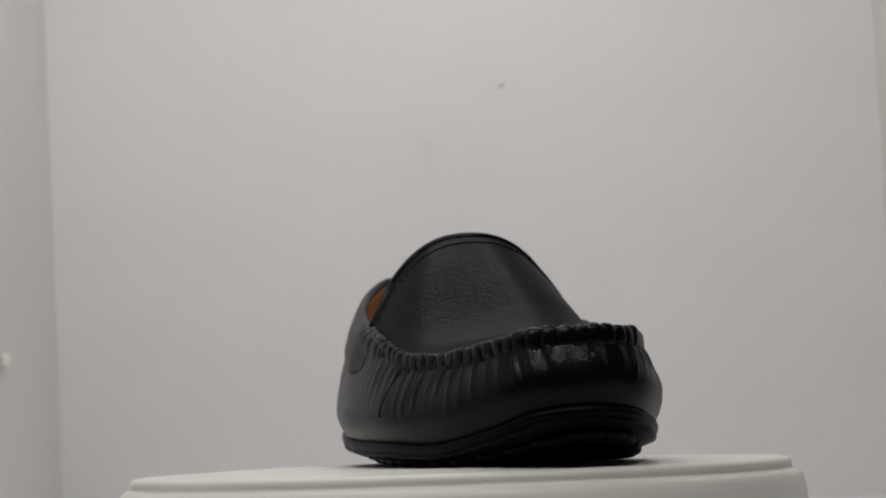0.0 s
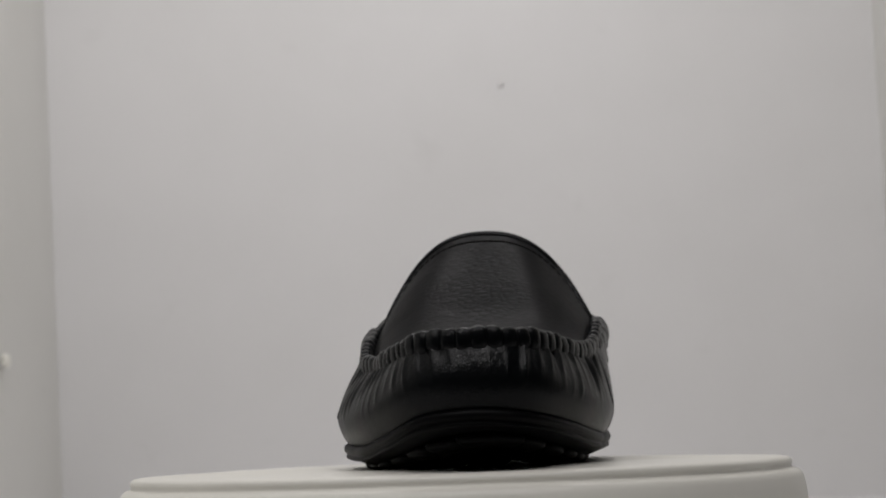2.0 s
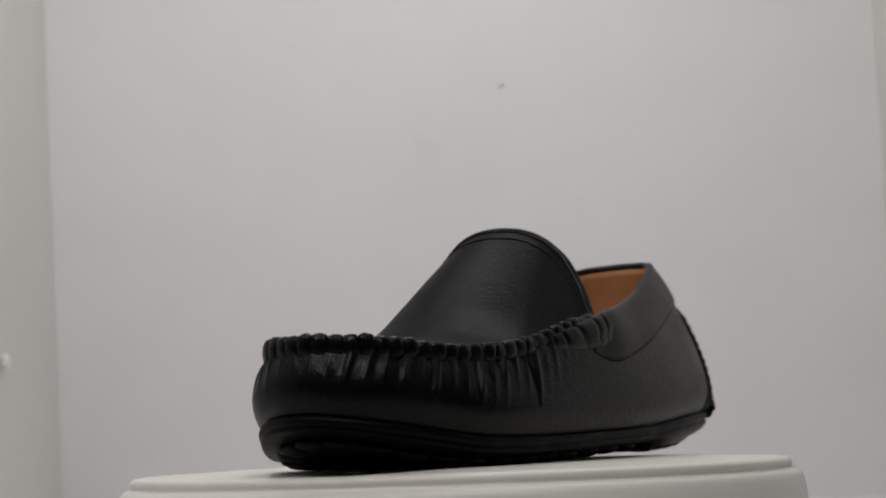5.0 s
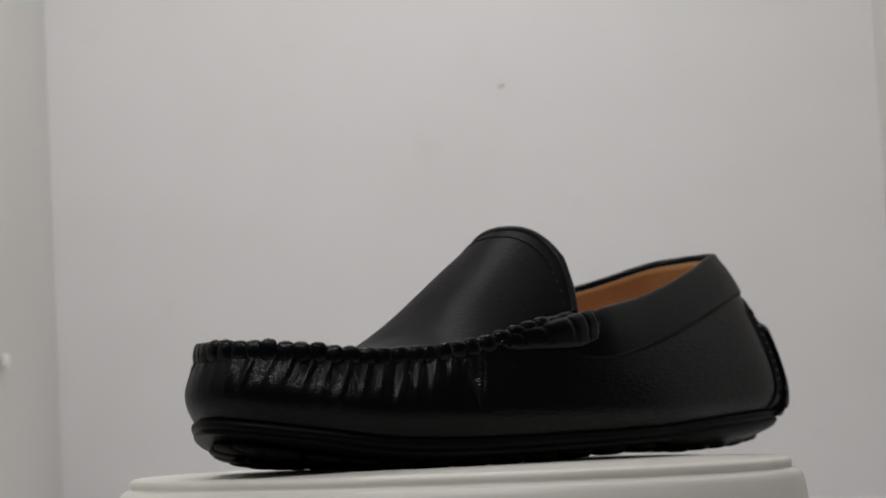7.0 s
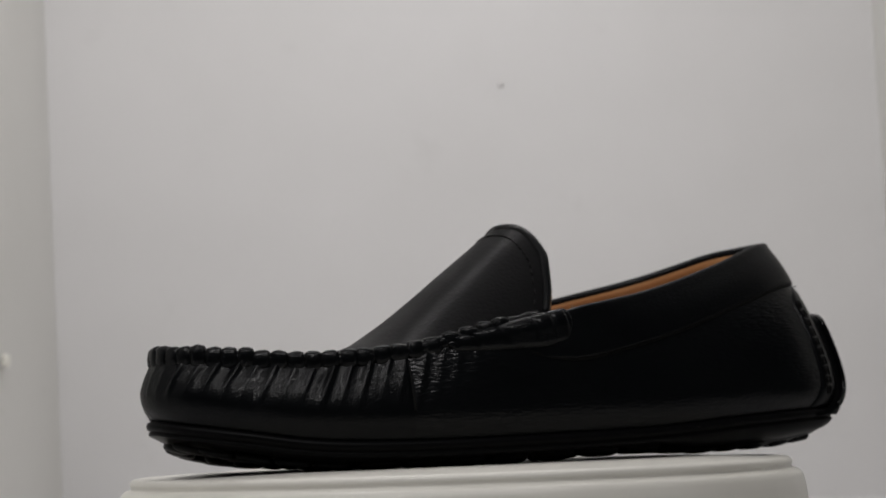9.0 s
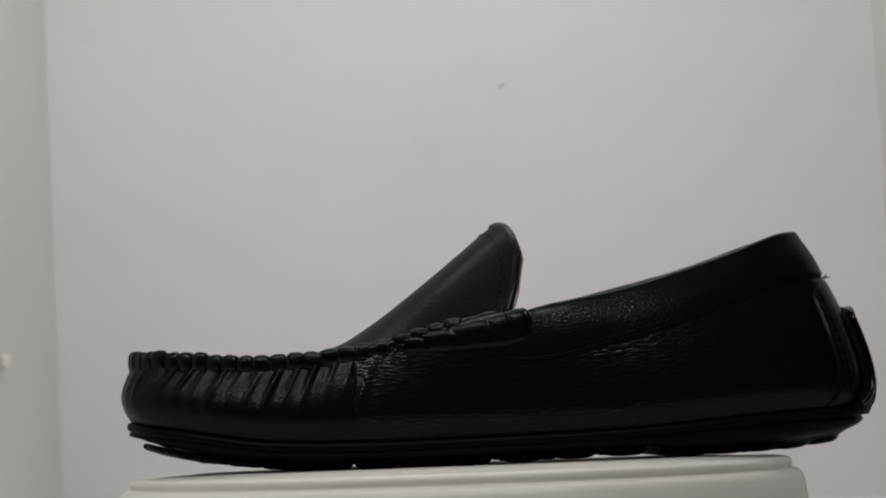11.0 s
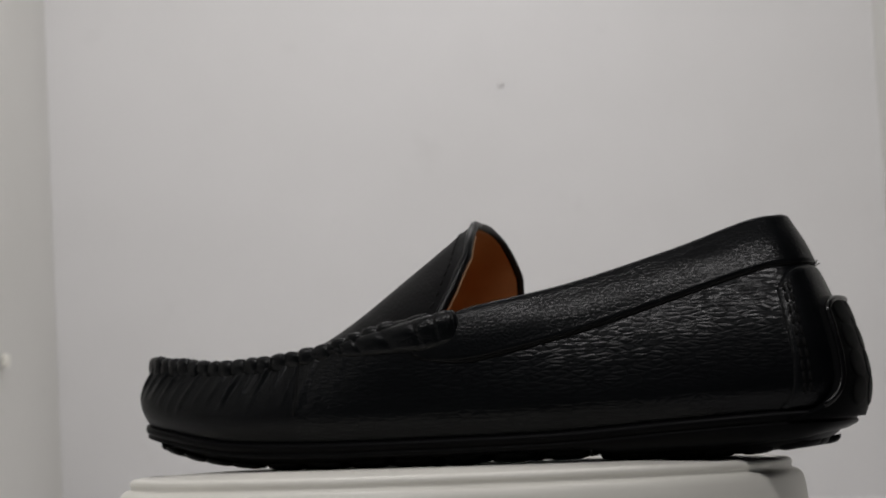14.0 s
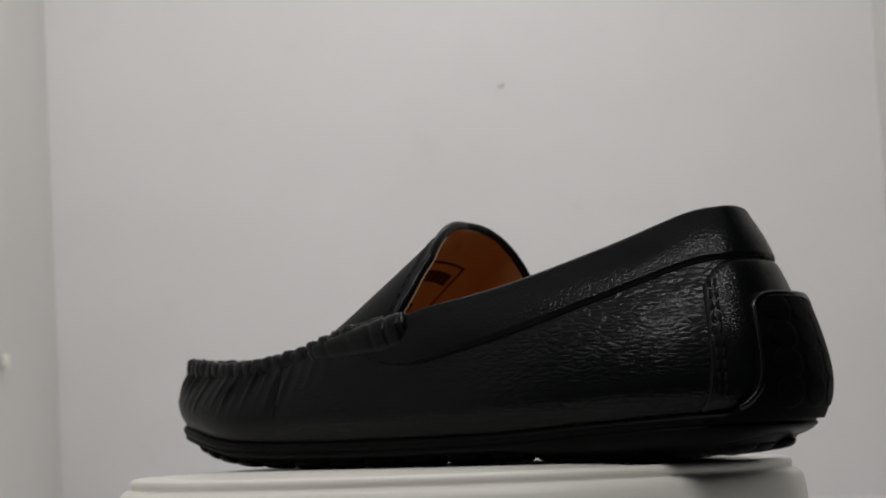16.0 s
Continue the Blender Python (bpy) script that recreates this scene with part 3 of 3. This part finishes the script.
# outsole
so = even(0, 20, 361)[:-1]
base = upper(so, 0.0, 0.0, False) / MM
d = np.roll(base, -1, 0) - np.roll(base, 1, 0)
d /= np.linalg.norm(d[:, :2], axis=1)[:, None]
outw = np.stack([-d[:, 1], d[:, 0], np.zeros(len(d))], -1)
zt, zs = base[:, 2], foot_line(base[:, 0], base[:, 1])
thin = np.interp(base[:, 0], [-75, -68, 0, 20, 60], [1.0, 1.5, 1.4, 1.0, 0.55])
prof = []
for off, f, dz in [(-3.5, 1, 1.2), (0.6, 1, 1.1), (1.9, 1, 0.4), (2.3, 1, -0.8), (2.0, 1, -1.9), (1.2, 1, -2.3), (1.0, 1, -2.7), (1.5, 1, -3.1), (1.5, 1, -3.9),
                   (0.0, 0.46, 0.3), (-2.5, 0.28, 0.9), (-5.0, 0.14, 1.6), (-8.0, 0.05, 2.2), (-11.0, 0.0, 2.6)]:
    q = base + outw * off
    q[:, 2] = zs + (zt - zs) * f + dz * (thin if f < 0.2 else 1)
    prof.append(q)
core = prof[-1].copy()
mid = np.stack([np.clip(core[:, 0], -118, 88), np.interp(np.clip(core[:, 0], -118, 88), [-118, 0, 88], [18, 9, 11]), np.zeros(len(core))], -1)
for f in (0.35, 0.7, 1.0):
    q = core * (1 - f) + mid * f
    q[:, 2] = foot_line(q[:, 0], q[:, 1]) + 2.8 * thin
    prof.append(q)
sole = part("outsole", fix_normals(grid(np.array(prof) * MM, False, True)), RUBBER, shoe, "black rubber outsole with grooved side wall")

# tread blocks along its edge, studs inside them
TREAD = ((0.0162, 4.2, 19.0), (0.0128, 2.2, 14.0), (0.0118, 3.6, 13.2), (0.0158, 3.8, 17.0))
blocks = [mesh("tread_block", *fix_normals(pebble(a, 0.0100, h_ * MM, 16, 5, 3.6)), RUBBER) for a, h_, _ in TREAD]
Lb = np.concatenate([[0], np.cumsum(np.linalg.norm(np.diff(base[:, :2], axis=0), axis=1))])


def under_frame(x, y, ang, high):
    h = 0.5
    dz = (foot_line(x + h, y) - foot_line(x - h, y)) / (2 * h)
    out = Vector((dz, 0, -1))
    z = foot_line(x, y) + high
    return frame_at((x * MM, y * MM, float(z) * MM), Vector((math.cos(ang), math.sin(ang), 0)), out)


pos = 8.0
while pos < Lb[-1] - 2:
    q = np.array([np.interp(pos, Lb, base[:, i]) for i in range(2)])
    t_ = np.array([np.interp(pos, Lb, d[:, i]) for i in range(2)])
    o = np.array([-t_[1], t_[0]])
    kind = 2 if q[0] <= -66 else 0 if q[0] < 0 else 3 if q[0] < 60 else 1
    p = q - o * float(np.interp(q[0], [-70, -66, 0, 30, 80], [13.0, 13.0, 12.0, 10.5, 8.6]))
    if not -73 < p[0] < -64:
        part("tread_block", blocks[kind], RUBBER, sole, m=under_frame(p[0], p[1], math.atan2(t_[1], t_[0]), TREAD[kind][1]))
    pos += TREAD[kind][2]
studs = mesh("tread_stud", *fix_normals(pebble(0.0085, 0.0085, 0.0026, 12, 4, 2.6)), RUBBER)
sides = upper(np.linspace(0.3, 9.9, 200), 0.0, 0, False) / MM
sides2 = upper(np.linspace(19.7, 10.1, 200), 0.0, 0, False) / MM
for ix, x in enumerate(np.arange(-140, 118, 12.5)):
    yl, yr = np.interp(x, sides[:, 0], sides[:, 1]), np.interp(x, sides2[:, 0], sides2[:, 1])
    n_ = int((yl - yr - 36) // 12.0)
    if n_ < 1 or -80 < x < -62:
        continue
    for y in np.linspace(yr + 21, yl - 21, n_):
        part("tread_stud", studs, RUBBER, sole, m=under_frame(x, y, 0.0, 2.4))

# heel block: a thicker plate under the heel
hs = np.concatenate([even(16.49, 20, 60), even(0, 3.71, 60)[1:]])
hb = upper(hs, 0.0, 0, False) / MM
hd = np.gradient(hb, axis=0)
hd /= np.linalg.norm(hd[:, :2], axis=1)[:, None]
ho = np.stack([-hd[:, 1], hd[:, 0], np.zeros(len(hd))], -1)
rows = []
for off, dz in ((-3.0, 5.6), (-5.5, 3.2), (-10.0, 1.2), (-14.0, 0.5)):
    q = hb + ho * off
    q[:, 2] = foot_line(q[:, 0]) + dz
    rows.append(q)
for f in (0.5, 1.0):
    q = rows[3].copy()
    q[:, 1] = q[:, 1] * (1 - f) + np.interp(q[:, 0], [-150, -70], [18, 13]) * f
    q[:, 2] = foot_line(q[:, 0]) + 0.5
    rows.append(q)
plate = np.array(rows) * MM
part("heel_block", fix_normals(grid(plate)), RUBBER, sole, "thicker rubber heel block")
face = np.concatenate([plate[:5, -1], plate[3::-1, 0]])
back_face = face + np.array([-0.0008, 0, 0])
flat = (np.concatenate([face, back_face]), [tuple(range(9)), tuple(range(17, 8, -1))] + [(i, (i + 1) % 9, 9 + (i + 1) % 9, 9 + i) for i in range(9)])
part("heel_breast", fix_normals(flat), RUBBER, sole, smooth=False)


# stamp on the tongue's lining: a frame and bars for the illegible marks
def stamp_point(u, v):
    """u along the shoe, v across, in apron terms."""
    return apron(u, v, 3.35)


def stamp_bar(u0, u1, v0, v1, n=12):
    a = np.array([[stamp_point(u0 + (u1 - u0) * i / 4, v) for v in np.linspace(v0, v1, n)] for i in range(5)])
    b_ = a.copy()
    b_[..., 2] += 0.0003
    return fix_normals(sheet(a, b_))


FRAME_U0, FRAME_U1, FRAME_V0, FRAME_V1 = -2.0, 24.0, -0.62, 0.36
for u0, u1, v0, v1 in ((FRAME_U0, FRAME_U0 + 0.7, FRAME_V0, FRAME_V1), (FRAME_U1 - 0.7, FRAME_U1, FRAME_V0, FRAME_V1),
                       (FRAME_U0, FRAME_U1, FRAME_V0, FRAME_V0 + 0.015), (FRAME_U0, FRAME_U1, FRAME_V1 - 0.015, FRAME_V1)):
    part("stamp_line", stamp_bar(u0, u1, v0, v1), INK, tongue_lining)
for u0, u1, v0, v1 in ((2.0, 6.5, -0.5, 0.31), (10, 13.0, -0.22, 0.02), (16.5, 20.0, -0.42, 0.16)):
    n = max(1, int((v1 - v0) / 0.07))
    for j in range(n):
        w0 = v0 + (v1 - v0) * j / n
        part("stamp_bar", stamp_bar(u0, u1, w0, w0 + (v1 - v0) / n * 0.82), INK, tongue_lining)

# ---------------------------------------------------------------- small things of the tent
def stain(x, z, w, h, seed):
    rng_ = random.Random(seed)
    rim_ = [(math.cos(a) * w / 2 * rng_.uniform(0.75, 1.1), math.sin(a) * h / 2 * rng_.uniform(0.75, 1.1)) for a in np.linspace(0, 2 * math.pi, 14, endpoint=False)]
    outer_ = [(x + a, BACK - 0.0022, z + b_) for a, b_ in rim_]
    inner_ = [(x + a * 0.6, BACK - 0.0024, z + b_ * 0.6) for a, b_ in rim_]
    faces = [(i, (i + 1) % 14, 14 + (i + 1) % 14, 14 + i) for i in range(14)] + [tuple(range(14, 28))]
    tagged(part("stain", (outer_ + inner_, faces), SPOT, tent_back), "faint brownish stain on the cloth")


stain(0.0385, 0.2600, 0.0034, 0.0066, 1)
clip = part("panel_clip", block(-0.0015, 0.0024, -0.004, 0.004, -0.004, 0.004, 0.0012), PLASTIC)
tagged(clip, "small white plastic clip on the tent's side panel", "clip")
clip.matrix_basis = pose(LEFT + 0.0045, 0.352, 0.067)


# ---------------------------------------------------------------- what moves
def motions():
    turn = [(t, 283.82 - 8.72 * t) for t in (0.0, 2.0, 4.0, 6.0, 8.0, 10.0, 12.0, 14.0, 16.0)]
    walk(shoe, [(t, pose(0, 0, 0.0003, 0.86) @ pose(0, 0, 0, 0, 0, a)) for t, a in turn])
    walk(platter, [(t, pose(0, 0, 0, 0, 0, a)) for t, a in turn])


motions()
